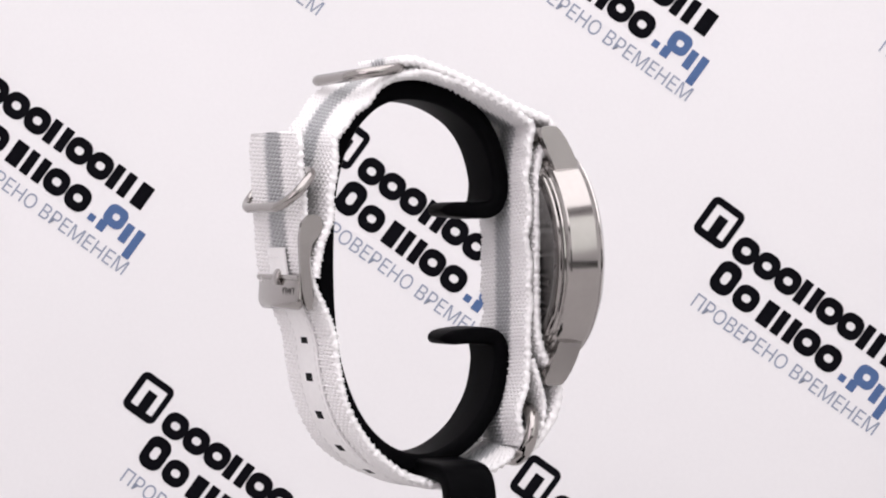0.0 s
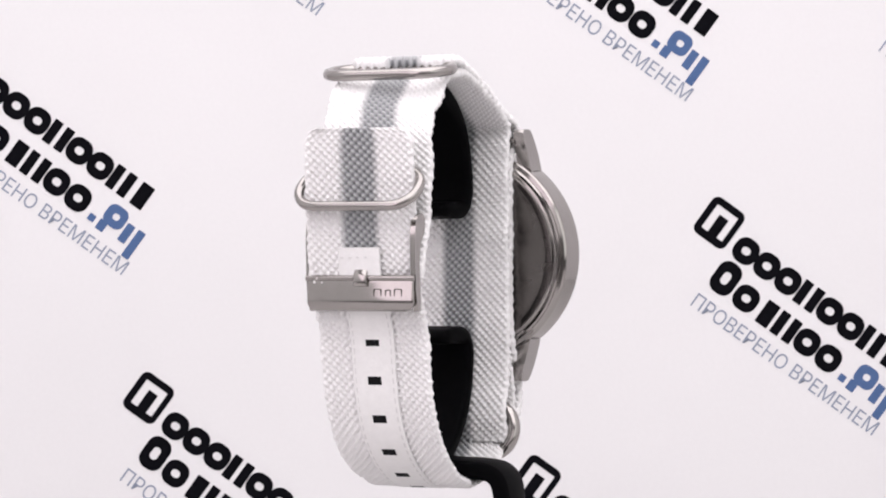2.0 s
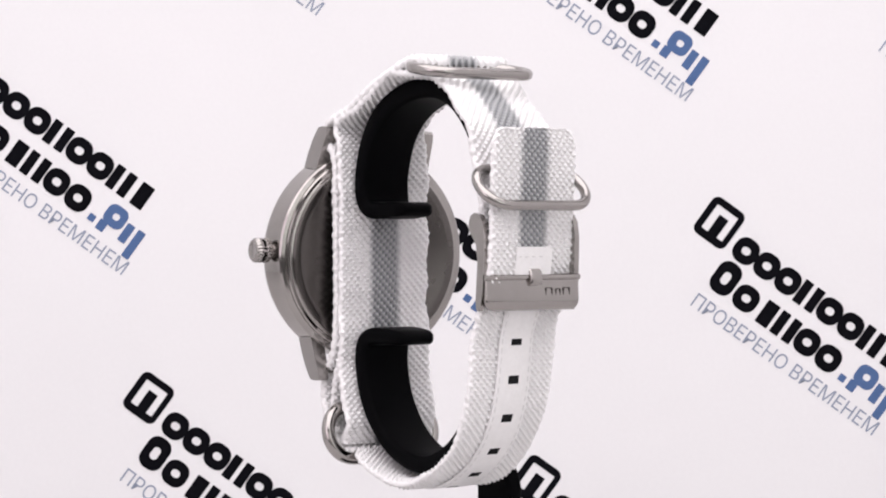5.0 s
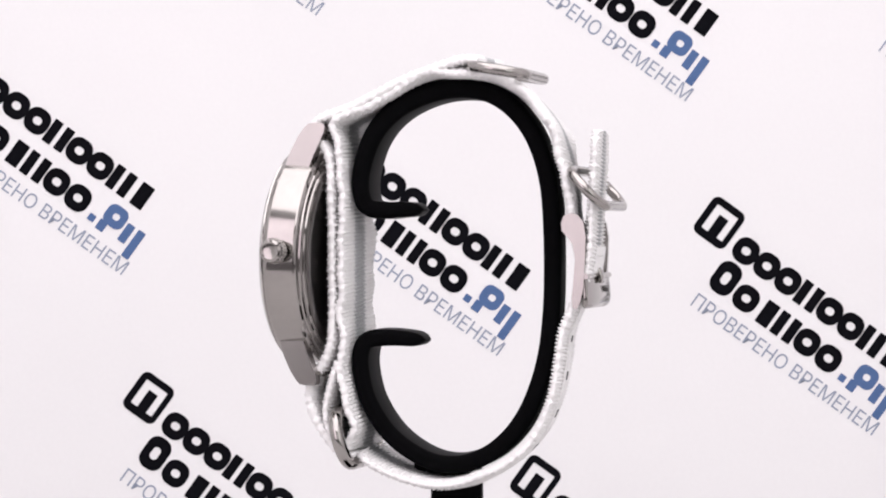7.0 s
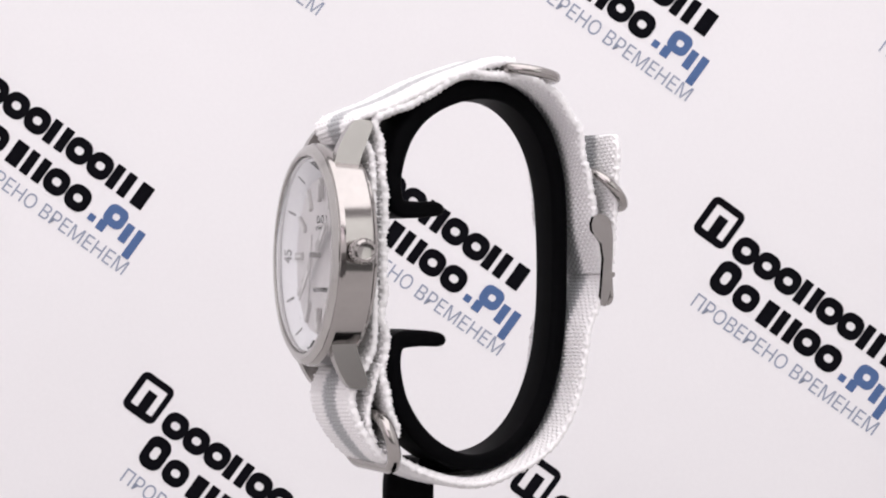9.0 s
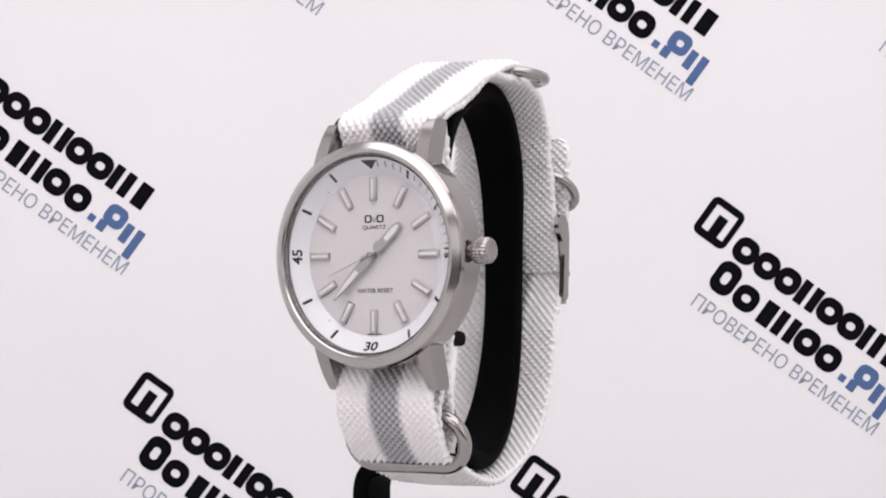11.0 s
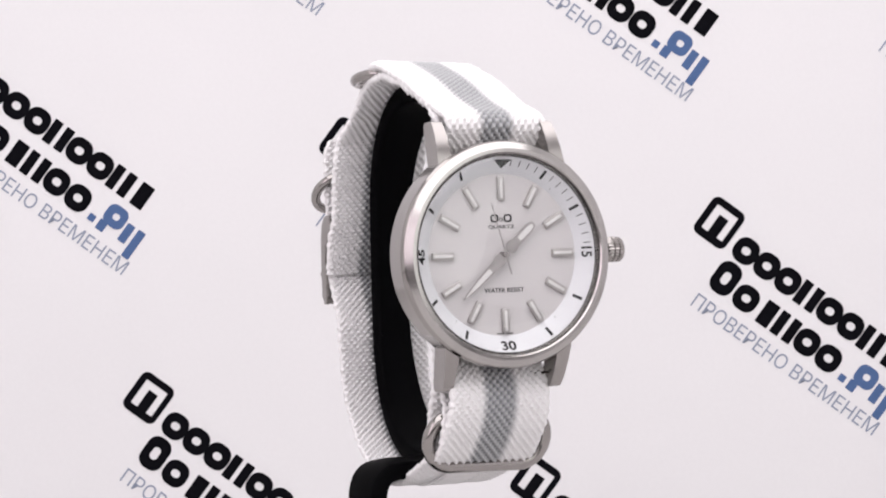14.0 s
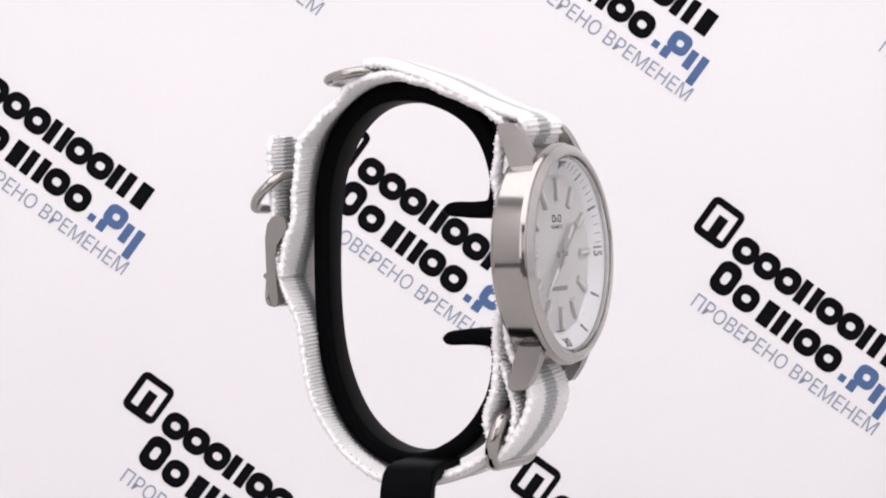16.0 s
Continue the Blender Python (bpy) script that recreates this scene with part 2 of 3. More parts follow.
def block_bars(bars):
    def build(bm):
        for x, y, w, h in bars:
            prism(bm, [(a * U, b * U) for a, b in rounded(w, h, 1.5, 2)], INK_UP, Matrix.Rotation(radians(90), 4, "X") @ Matrix.Translation((x * U, -y * U, 0)))
    return build


def mark_shape(bm):
    m = Matrix.Rotation(radians(90), 4, "X")
    ring_prism(bm, [(x * U, y * U) for x, y in rounded(68, 77, 13, 5)], [((x + 1) * U, (y + 0.5) * U) for x, y in rounded(45, 50, 2, 5)], INK_UP, m)
    prism(bm, [(a * U, b * U) for a, b in rounded(19, 40, 1, 2)], INK_UP * 0.9, m @ Matrix.Translation((2 * U, -7.5 * U, 0)))


MARK = shared("mark", mark_shape, PRINT_BLACK)
ROUND = shared("round_block", block_ring(46, 47, 17, 14), PRINT_BLACK)
TALL = shared("tall_block", block_ring(45, 62, 15, 24), PRINT_BLACK)
PAIR = shared("pair_block", block_bars([(-12.5, 0, 17, 46), (12.5, 0, 17, 46)]), PRINT_BLACK)
POST = shared("post_block", block_bars([(0, 0, 25, 46)]), PRINT_BLACK)
DOT = shared("dot_block", block_bars([(0, 0, 13, 13)]), PRINT_BLUE)


def blue_shape(bm):
    m = Matrix.Rotation(radians(90), 4, "X")
    ring_prism(bm, [(x * U, (y + 5) * U) for x, y in rounded(41, 40, 14, 5)], [((x + 1) * U, (y + 5) * U) for x, y in rounded(13, 12, 5, 5)], INK_UP, m)
    prism(bm, [(a * U, b * U) for a, b in rounded(16, 20, 1, 2)], INK_UP * 0.9, m @ Matrix.Translation((-12 * U, -22 * U, 0)))


BLUE_WIDE = shared("blue_block", blue_shape, PRINT_BLUE)
BLUE_PAIR = shared("blue_pair_block", block_bars([(-11, -6, 15, 36), (11, 3, 15, 56)]), PRINT_BLUE)
MOTTO = shared("motto", lambda bm: lettering(bm, "ПРОВЕРЕНО ВРЕМЕНЕМ", 396 * U, 27.5 * U, INK_UP, Matrix.Rotation(radians(90), 4, "X")), PRINT_PALE)

LOGO = [(MARK, "printed_mark", 34, 39)]
for k, mesh in enumerate((ROUND, ROUND, ROUND, PAIR, ROUND, ROUND, PAIR, POST)):
    LOGO.append((mesh, "printed_block", 102 + 45.6 * k, 52))
for mesh, u, v in ((TALL, 101, 112), (ROUND, 151, 120), (POST, 198, 120), (PAIR, 238, 120), (ROUND, 284, 120), (ROUND, 331, 121),
                   (DOT, 371, 135), (BLUE_WIDE, 405, 114), (BLUE_PAIR, 448, 128)):
    LOGO.append((mesh, "printed_block", u, v))
LOGO.append((MOTTO, "printed_motto", 275, 174))


def banner_logo(x, y):
    spot = banner_spot(x, y)
    turn = Matrix.Rotation(-SLANT + radians(ROLL), 4, "Y")
    for mesh, name, u, v in LOGO:
        ob = new(name, mesh)
        ob.parent = backdrop
        ob.matrix_basis = Matrix.Translation(spot) @ turn @ Matrix.Translation((u * U, 0.00002, -v * U))


for dx, dy in ((0, 0), (-665, -143), (333, -450), (-320, -602), (663, 141), (-347, 451), (338, 598), (996, -309)):
    banner_logo(605 + dx, 202 + dy)


# ---------------------------------------------------------------- display stand
def watch_stand():
    stand = tagged(new("watch_stand"), "glossy black plastic C-shaped watch display stand on a flat stem", "stand")
    tilt, turn = Matrix.Rotation(radians(3.0), 4, "Z"), Matrix.Rotation(radians(3.6), 4, "Z")
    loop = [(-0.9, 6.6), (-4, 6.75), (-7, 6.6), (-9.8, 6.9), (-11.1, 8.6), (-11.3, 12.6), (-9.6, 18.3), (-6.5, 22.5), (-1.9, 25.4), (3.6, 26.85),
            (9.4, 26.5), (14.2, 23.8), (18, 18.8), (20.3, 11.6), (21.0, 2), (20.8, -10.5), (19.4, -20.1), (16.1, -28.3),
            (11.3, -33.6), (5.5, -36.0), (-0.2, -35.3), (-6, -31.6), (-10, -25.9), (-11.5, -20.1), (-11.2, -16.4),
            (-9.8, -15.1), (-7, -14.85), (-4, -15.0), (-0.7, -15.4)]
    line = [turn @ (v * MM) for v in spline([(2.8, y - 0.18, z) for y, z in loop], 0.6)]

    total = 0.6 * len(line)

    def taper(t):
        e = min(t, 1 - t) * total
        k = math.sqrt(max(0.02, 1 - (1 - min(e, 2.6) / 2.6) ** 2))
        back = math.exp(-((t - 0.52) / 0.2) ** 2)       # slimmer behind, stouter over the top
        arch = math.exp(-((t - 0.2) / 0.09) ** 2)
        return (0.74 + 0.26 * min(1, e / 12)) * (0.55 + 0.45 * k) * (1 - 0.36 * back), (0.8 + 0.2 * min(1, e / 8)) * k * (1 + 0.22 * arch)
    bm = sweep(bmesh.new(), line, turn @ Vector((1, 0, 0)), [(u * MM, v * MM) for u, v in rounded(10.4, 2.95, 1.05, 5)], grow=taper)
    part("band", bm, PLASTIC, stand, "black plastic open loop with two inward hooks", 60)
    path = spline([(0.5, 0, -36.6), (-4, 0, -36.95), (-9.0, 0, -37.1), (-12.2, 0, -37.9), (-13.6, 0, -40.4), (-13.75, 0, -45), (-13.75, 0, -60), (-13.75, 0, -79.6)], 0.8)
    line = [tilt @ ((v + Vector((0.6, 0.7, 0))) * MM) for v in path]
    bm = sweep(bmesh.new(), line, tilt @ Vector((0, 1, 0)), [(u * MM, v * MM) for u, v in rounded(9.0, 3.0, 0.7, 4)])
    part("stem", bm, PLASTIC, stand, "black plastic flat stem", 60)
    bm = box(bmesh.new(), (40 * MM, 34 * MM, 3 * MM), Matrix.Translation((0, 0, -78.4 * MM)), 1 * MM)
    part("foot", bm, PLASTIC, stand, "flat black foot")
    return stand


# ---------------------------------------------------------------- the watch
STRAP_X = 1.5
LEAN = 0.11     # how far the holed length rolls outwards across its width


def ribbon(name, points, width, thick, parent, label="", x0=STRAP_X, ends=0.0, pucker=0.05, lean=0.0, drift=0.0, relief=1.0):
    """A woven band along (y, z) points in mm: two relief faces of staggered thread bumps, with their shade kept for the
    stripe, and knotted edges.
    """
    line = spline([(0, y, z) for y, z in points], 0.2)
    n, m = len(line), round(width / 0.2) + 1
    t = np.array([(line[min(i + 1, n - 1)] - line[max(i - 1, 0)]).normalized()[:] for i in range(n)])
    nor = np.stack([np.zeros(n), t[:, 2], -t[:, 1]], 1)
    cen = np.array([p[:] for p in line])
    v = np.arange(n)[:, None] * 0.2
    u = np.linspace(-width / 2, width / 2, m)[None, :]
    rng = np.random.RandomState(len(points) * 7 + n)
    wob = 0.10 * np.sin(v / 0.95 * math.pi) + np.convolve(rng.randn(n + 20), np.ones(21) / 21, "valid")[:, None] * 0.35
    narrow = np.clip(np.minimum(v, v[::-1]) / max(ends, 1e-6), 0, 1) if ends else np.ones_like(v)
    spread = np.sqrt(1 - (1 - narrow) ** 2) * 0.24 + 0.76
    edge = np.clip((np.abs(u) - (width / 2 - 0.75)) / 0.75, 0, 1)
    knot = np.cos(math.pi * (u + 0.13 * v) / 0.67) * np.cos(math.pi * (v / 0.64 + 0.09 * u))
    weave = 0.46 * np.clip(knot, 0, 1) ** 0.75 + 0.12 * knot - 0.29
    weave = weave * (1 - edge) + edge * 0.09 * np.cos(math.pi * v / 0.62 + 1.5 * np.convolve(rng.randn(n + 14), np.ones(15) / 4, 'valid')[:, None]) * np.ones_like(u)
    weave = weave * relief
    half = thick / 2 * (1 - 0.62 * edge ** 2)
    sag = np.convolve(rng.randn(n + 60), np.ones(61) / 61, "valid")[:, None] * 0.5
    x = x0 + u * spread + wob * np.sign(u) * (np.abs(u) / (width / 2)) ** 6 - drift * np.clip((cen[:, 1:2] - 19) / 4, 0, 1)
    out = cen[:, None, :] + nor[:, None, :] * (half + weave + 0.05 * sag)[..., None]
    inn = cen[:, None, :] - nor[:, None, :] * (half + weave * 0.9 + 0.05 * sag)[..., None]
    out[..., 0], inn[..., 0] = x, x
    ripple = pucker * np.convolve(rng.randn(n + 34), np.hanning(35) / 3.6, "valid")[:, None] * np.clip(u / (width / 2), 0, 1) ** 2
    ripple = ripple + pucker * np.convolve(rng.randn(n + 34), np.hanning(35) / 3.6, "valid")[:, None] * np.clip(-u / (width / 2), 0, 1) ** 2
    ripple = ripple - lean * u * np.clip((cen[:, 1:2] - 9) / 8, 0, 1)
    out, inn = out + nor[:, None, :] * ripple[..., None], inn + nor[:, None, :] * ripple[..., None]
    co = np.concatenate([out.reshape(-1, 3), inn.reshape(-1, 3)]) * MM
    i, j = np.meshgrid(np.arange(n - 1), np.arange(m - 1), indexing="ij")
    a = (i * m + j).ravel()
    top = np.stack([a, a + 1, a + m + 1, a + m], 1)
    low = np.stack([a + m, a + m + 1, a + 1, a], 1) + n * m
    k, q = np.arange(n - 1) * m, np.arange(m - 1)
    N = n * m
    left = np.stack([k, k + m, k + m + N, k + N], 1)
    right = np.stack([k + m - 1 + N, k + 2 * m - 1 + N, k + 2 * m - 1, k + m - 1], 1)
    head = np.stack([q + N, q + 1 + N, q + 1, q], 1)
    tail = head[:, ::-1] + (n - 1) * m
    faces = np.concatenate([top, low, left, right, head, tail])
    mesh = bpy.data.meshes.new(name)
    mesh.from_pydata(co.tolist(), [], faces.tolist())
    at = mesh.attributes.new("across", "FLOAT", "POINT")
    at.data.foreach_set("value", np.tile(np.repeat(u, n, 0).ravel(), 2).astype(np.float32))
    weave_shade = mesh.attributes.new("weave_shade", "FLOAT", "POINT")
    weave_shade.data.foreach_set("value", np.tile((0.5 + 0.5 * knot).ravel(), 2).astype(np.float32))
    return finish(name, mesh, WEB, parent, label, 120)


def wire_ring(name, parent, centre, tilt, half_w, half_h, radius, wire, label, x0):
    """A rounded oblong loop of wire; tilt turns its plane about x, 0 being flat."""
    line = [Vector((x, y, 0)) * MM for x, y in spline_pairs(rounded(2 * half_w, 2 * half_h, radius, 8))]
    sec = [(wire / 2 * math.cos(2 * math.pi * k / 12) * MM, wire / 2 * math.sin(2 * math.pi * k / 12) * MM) for k in range(12)]
    bm = sweep(bmesh.new(), line, (0, 0, 1), sec, closed=True)
    ob = part(name, bm, STEEL, parent, label, 60)
    ob.matrix_basis = pose(x0 * MM, centre[0] * MM, centre[1] * MM, tilt, 0, 0)
    return ob


def spline_pairs(pairs):
    out = []
    for a, b in zip(pairs, pairs[1:] + pairs[:1]):
        d = math.dist(a, b)
        steps = max(1, round(d / 0.6))
        out += [(a[0] + (b[0] - a[0]) * k / steps, a[1] + (b[1] - a[1]) * k / steps) for k in range(steps)]
    return out


def wrist_watch():
    watch = tagged(new("wrist_watch"), "round steel wrist watch on a white and grey striped nylon strap", "watch")

    # case, in its own frame: -y is outwards, origin in the middle of the minute track
    bm = lathe(bmesh.new(), [(v[0] * MM, v[1] * MM) for v in (
        (16.55, 0.9), (16.6, 1.9), (16.9, 2.0), (17.3, 1.95), (18.3, 1.3), (18.55, 1.05), (18.78, 0.6), (18.84, 0.3), (18.835, 0.1), (18.71, -4.05), (18.7, -4.3), (18.62, -4.55), (18.35, -4.8),
        (17.9, -4.95), (17.75, -5.0), (17.7, -5.3), (17.4, -5.45), (17.0, -5.5), (16.9, -5.75), (16.6, -5.85), (13.0, -5.85), (13.0, -1.3), (16.55, -1.3), (16.55, 0.9))], 160)
    case = part("case", bm, STEEL, watch, "polished steel case", 12)
    case.matrix_basis = pose(0.9 * MM, -22.5 * MM, -0.85 * MM, -1.7, -1.45, -3.4) @ Matrix.Scale(0.989, 4)
    bm = lathe(bmesh.new(), [(v[0] * MM, v[1] * MM) for v in ((16.64, 2.05), (16.85, 2.25), (17.4, 2.2), (18.45, 1.45), (18.38, 1.25), (16.64, 1.3), (16.64, 2.05))], 160)
    part("bezel", bm, SATIN, case, "satin steel bezel", 20)
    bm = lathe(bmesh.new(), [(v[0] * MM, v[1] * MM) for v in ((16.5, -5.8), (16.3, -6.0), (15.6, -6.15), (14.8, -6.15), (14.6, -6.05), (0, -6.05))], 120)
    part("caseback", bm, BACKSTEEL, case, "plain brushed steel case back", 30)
    horn = [(-0.6, 10.5), (0.5, 13.6), (0.2, 15.4), (-0.5, 17.6), (-1.6, 19.9), (-2.6, 21.4), (-3.3, 22.15), (-4.4, 22.3), (-6.0, 22.2), (-6.35, 21.7),
            (-6.2, 20.6), (-5.4, 18.6), (-4.6, 16.6), (-3.9, 14.6), (-3.4, 10.5)]
    for sx in (-1, 1):
        for sz in (-1, 1):
            bm = bmesh.new()
            x0 = 8.95 if sx > 0 else -11.5
            prism(bm, [(e * MM, z * sz * MM) for e, z in horn], 2.55 * MM, Matrix(((0, 0, 1, x0 * MM), (-1, 0, 0, 0), (0, 1, 0, 0), (0, 0, 0, 1))))
            for v in bm.verts:      # the horns draw in a little towards their tips
                if abs(v.co.x) > 10 * MM:
                    v.co.x -= sx * 0.085 * max(0, abs(v.co.z) - 15 * MM)
            bmesh.ops.bevel(bm, geom=[e for e in bm.edges if len(e.link_faces) == 2 and e.calc_face_angle(0) > 1.0], offset=0.75 * MM, segments=4, affect="EDGES")
            part("lug", bm, SOFT_STEEL, case, "softly polished steel lug", 28)
    for sz in (-1, 1):
        bm = bmesh.new()
        bmesh.ops.create_cone(bm, cap_ends=True, segments=14, radius1=0.75 * MM, radius2=0.75 * MM, depth=18.4 * MM, matrix=pose(0, 5.6 * MM, 20.2 * sz * MM, 0, 90, 0))
        part("spring_bar", bm, STEEL, case)

    # crown with fluted grip
    bm = bmesh.new()
    teeth, rows = 24, [(18.4, 1.2, 0), (19.3, 1.25, 0), (19.35, 1.9, 0), (19.6, 2.12, 1), (20.3, 2.16, 1), (20.42, 1.95, 0.3), (20.55, 2.16, 1), (21.2, 2.16, 1), (21.32, 1.95, 0.3),
                       (21.45, 2.16, 1), (22.0, 2.12, 1), (22.3, 1.85, 0), (22.45, 1.45, 0), (22.35, 1.2, 0), (22.4, 0.02, 0)]
    rings = []
    for x, r, f in rows:
        rings.append([bm.verts.new((x * MM, (r - (0.17 * f if k % 2 else 0)) * math.sin(math.pi * k / teeth) * MM, (r - (0.17 * f if k % 2 else 0)) * math.cos(math.pi * k / teeth) * MM)) for k in range(2 * teeth)])
    for a, b in zip(rings, rings[1:]):
        for k in range(2 * teeth):
            bm.faces.new((a[k], a[(k + 1) % (2 * teeth)], b[(k + 1) % (2 * teeth)], b[k]))
    bm.faces.new(rings[-1])
    crown = part("crown", bm, STEEL, case, "fluted steel crown", 30)
    crown.matrix_basis = pose(0, 1.8 * MM, 0.25 * MM)

    # dial side
    bm = lathe(bmesh.new(), [(16.56 * MM, 1.12 * MM), (13.4 * MM, -0.92 * MM), (13.3 * MM, -1.1 * MM)], 160)
    minute_ring = part("minute_ring", bm, REHAUT, case, "sloping white ring with black minute marks", 40)
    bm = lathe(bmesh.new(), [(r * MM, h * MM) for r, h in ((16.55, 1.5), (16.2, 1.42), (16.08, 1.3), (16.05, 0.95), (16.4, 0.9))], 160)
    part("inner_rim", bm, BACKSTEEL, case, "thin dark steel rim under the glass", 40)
    bm = lathe(bmesh.new(), [(13.6 * MM, -1.25 * MM), (13.5 * MM, -1.0 * MM), (9.0 * MM, -1.0 * MM), (0, -1.0 * MM)], 120)
    dial = part("dial", bm, DIAL, case, "silver white dial")

    face = Matrix(((1, 0, 0, 0), (0, 0, -1, 0), (0, 1, 0, 0), (0, 0, 0, 1)))   # flat right, up, out -> the case's frame

    def at_clock(deg, r, up, lean=0.0, drift=0.0, relief=1.0):
        """Flat frame at a clock angle: y outwards along the radius."""
        return face @ Matrix.Rotation(radians(-deg), 4, "Z") @ Matrix.Translation((0, r * MM, up * MM)) @ Matrix.Rotation(radians(lean), 4, "X")

    slope = math.degrees(math.atan2(2.04, 3.16))
    for minute in range(60):
        five = minute % 5 == 0
        if minute in (0, 15, 30, 45) or (not five and minute > 15):
            continue
        bm = box(bmesh.new(), (0.5 * MM, 1.75 * MM, 0.05 * MM) if five else (0.14 * MM, 1.2 * MM, 0.05 * MM), at_clock(minute * 6, 14.95 if five else 15.15, 0.1 if five else 0.23, slope))
        part("minute_mark", bm, INK, minute_ring)
    bm = prism(bmesh.new(), [(-1.6 * MM, 0.75 * MM), (0, -0.95 * MM), (1.6 * MM, 0.75 * MM)], 0.05 * MM, at_clock(0, 15.0, 0.12, slope))
    part("triangle_mark", bm, INK, minute_ring)
    for word, deg, flip, w in (("15", 90, 0, 1.75), ("30", 180, 180, 2.65), ("45", 270, 0, 2.5)):
        bm = lettering(bmesh.new(), word, w * MM, 1.75 * MM, 0.05 * MM, at_clock(deg, 15.0, 0.12, slope) @ Matrix.Rotation(radians(flip), 4, "Z"), 0.026)
        part("numeral", bm, INK, minute_ring)
    for h in range(12):
        m = at_clock(h * 30, 10.9, -1.0)
        index = part("hour_index", box(bmesh.new(), (1.3 * MM, 3.9 * MM, 0.6 * MM), m @ Matrix.Translation((0, 0, 0.27 * MM)), 0.15 * MM), MARKER, dial, "raised frosted steel baton")
        part("lume_strip", box(bmesh.new(), (0.5 * MM, 3.3 * MM, 0.2 * MM), m @ Matrix.Translation((0, 0, 0.53 * MM)), 0.05 * MM), LUME, index)
    part("dial_word", lettering(bmesh.new(), "QUARTZ", 4.75 * MM, 0.72 * MM, 0.03 * MM, face @ Matrix.Translation((0, 4.55 * MM, -0.99 * MM)), 0.012), INK, dial)
    part("dial_word", lettering(bmesh.new(), "WATER RESIST", 7.2 * MM, 0.75 * MM, 0.03 * MM, face @ Matrix.Translation((0.1 * MM, -5.85 * MM, -0.99 * MM)), 0.012), INK, dial)
    for x, w, h, y in ((-1.2, 1.45, 1.3, 6.0), (1.2, 1.45, 1.3, 6.0), (0.0, 0.62, 0.62, 5.8)):
        m = face @ Matrix.Translation((x * MM, y * MM, -0.99 * MM))
        bm = ring_prism(bmesh.new(), [(a * MM, b * MM) for a, b in rounded(w, h, 0.3 * h, 4)], [(a * MM, b * MM) for a, b in rounded(w * 0.55, h * 0.6, 0.12 * h, 4)], 0.03 * MM, m)
        part("maker_mark", bm, INK, dial)

    def hand(name, deg, up, outline, inlay, label):
        bm = prism(bmesh.new(), [(x * MM, y * MM) for x, y in outline], 0.16 * MM, at_clock(0, 0, up))
        ob = part(name, bm, POINTER, case, label)
        if inlay:
            part("lume_strip", prism(bmesh.new(), [(x * MM, y * MM) for x, y in inlay], 0.05 * MM, at_clock(0, 0, up + 0.15)), LUME, ob)
        ob.matrix_basis = pose(0, 0, 0, 0, deg, 0)
        return ob
    def boss(y0, r, half):
        """Outline of a hand: a round boss about y0, drawn out to its blade's root."""
        a0 = math.degrees(math.asin(half / r))
        return [(r * math.sin(radians(a)), y0 + r * math.cos(radians(a))) for a in np.linspace(a0, 360 - a0, 25)]
    hand("hour_hand", 48, -0.25, boss(1.9, 1.08, 0.78) + [(-0.78, 3.2), (-0.82, 6.3), (-0.45, 7.5), (0.45, 7.5), (0.82, 6.3), (0.78, 3.2)],
         [(0.42, 3.7), (0.48, 6.1), (0.25, 7.1), (-0.25, 7.1), (-0.48, 6.1), (-0.42, 3.7)], "steel hour hand with white inlay")
    minute_hand = hand("minute_hand", 226.5, 0.1, boss(1.5, 1.1, 0.75) + [(-0.75, 3.4), (-0.62, 7.0), (-0.14, 10.6), (0.14, 10.6), (0.62, 7.0), (0.75, 3.4)],
         [(0.42, 3.8), (0.36, 7.0), (0.06, 10.1), (-0.06, 10.1), (-0.36, 7.0), (-0.42, 3.8)], "steel minute hand with white inlay")
    for x in (-0.85, 0.75):
        part("dial_bar", box(bmesh.new(), (1.3 * MM, 0.2 * MM, 0.03 * MM), face @ Matrix.Translation((x * MM, -13.0 * MM, -0.97 * MM))), INK, dial)
    second_hand = hand("second_hand", 295.5, 0.4, [(-0.12, -3.4), (0.12, -3.4), (0.06, 8.9), (-0.06, 8.9)], None, "thin pale steel second hand")
    bm = bmesh.new()
    bmesh.ops.create_cone(bm, cap_ends=True, segments=24, radius1=0.55 * MM, radius2=0.45 * MM, depth=1.8 * MM, matrix=face @ Matrix.Translation((0, 0, -0.2 * MM)))
    part("hand_pin", bm, STEEL, case)
    dome = [(0, 3.6), (4, 3.52), (8, 3.3), (11, 3.0), (13, 2.74), (15, 2.38), (16.2, 2.05), (16.55, 1.75)]
    bm = lathe(bmesh.new(), [(r * MM, h * MM) for r, h in dome] + [(r * MM, (h - 0.22) * MM) for r, h in dome[::-1]], 120)
    crystal = part("crystal", bm, CRYSTAL, case, "clear slightly domed glass", 40)
    crystal.visible_shadow = False

    # strap: the front length through the lugs, the under length round the stand, the holed length with its tail
    ribbon("front_strap", [(10.0, 31.2), (7.4, 31.4), (4.6, 30.7), (-3.1, 28.0), (-9.8, 24.8), (-14.6, 22.9), (-17.6, 21.8), (-18.5, 20.2), (-17.3, 18.0), (-16.0, 15.5), (-15.6, 11), (-15.5, 0), (-15.5, -11), (-15.8, -15.8),
                              (-17.2, -19.2), (-18.9, -21.8), (-19.5, -24.6), (-18.6, -28.2), (-16.4, -31.6), (-13.9, -34.2), (-12.0, -35.0)], 18.5, 1.6, watch,
                   "white nylon webbing with a grey middle stripe")
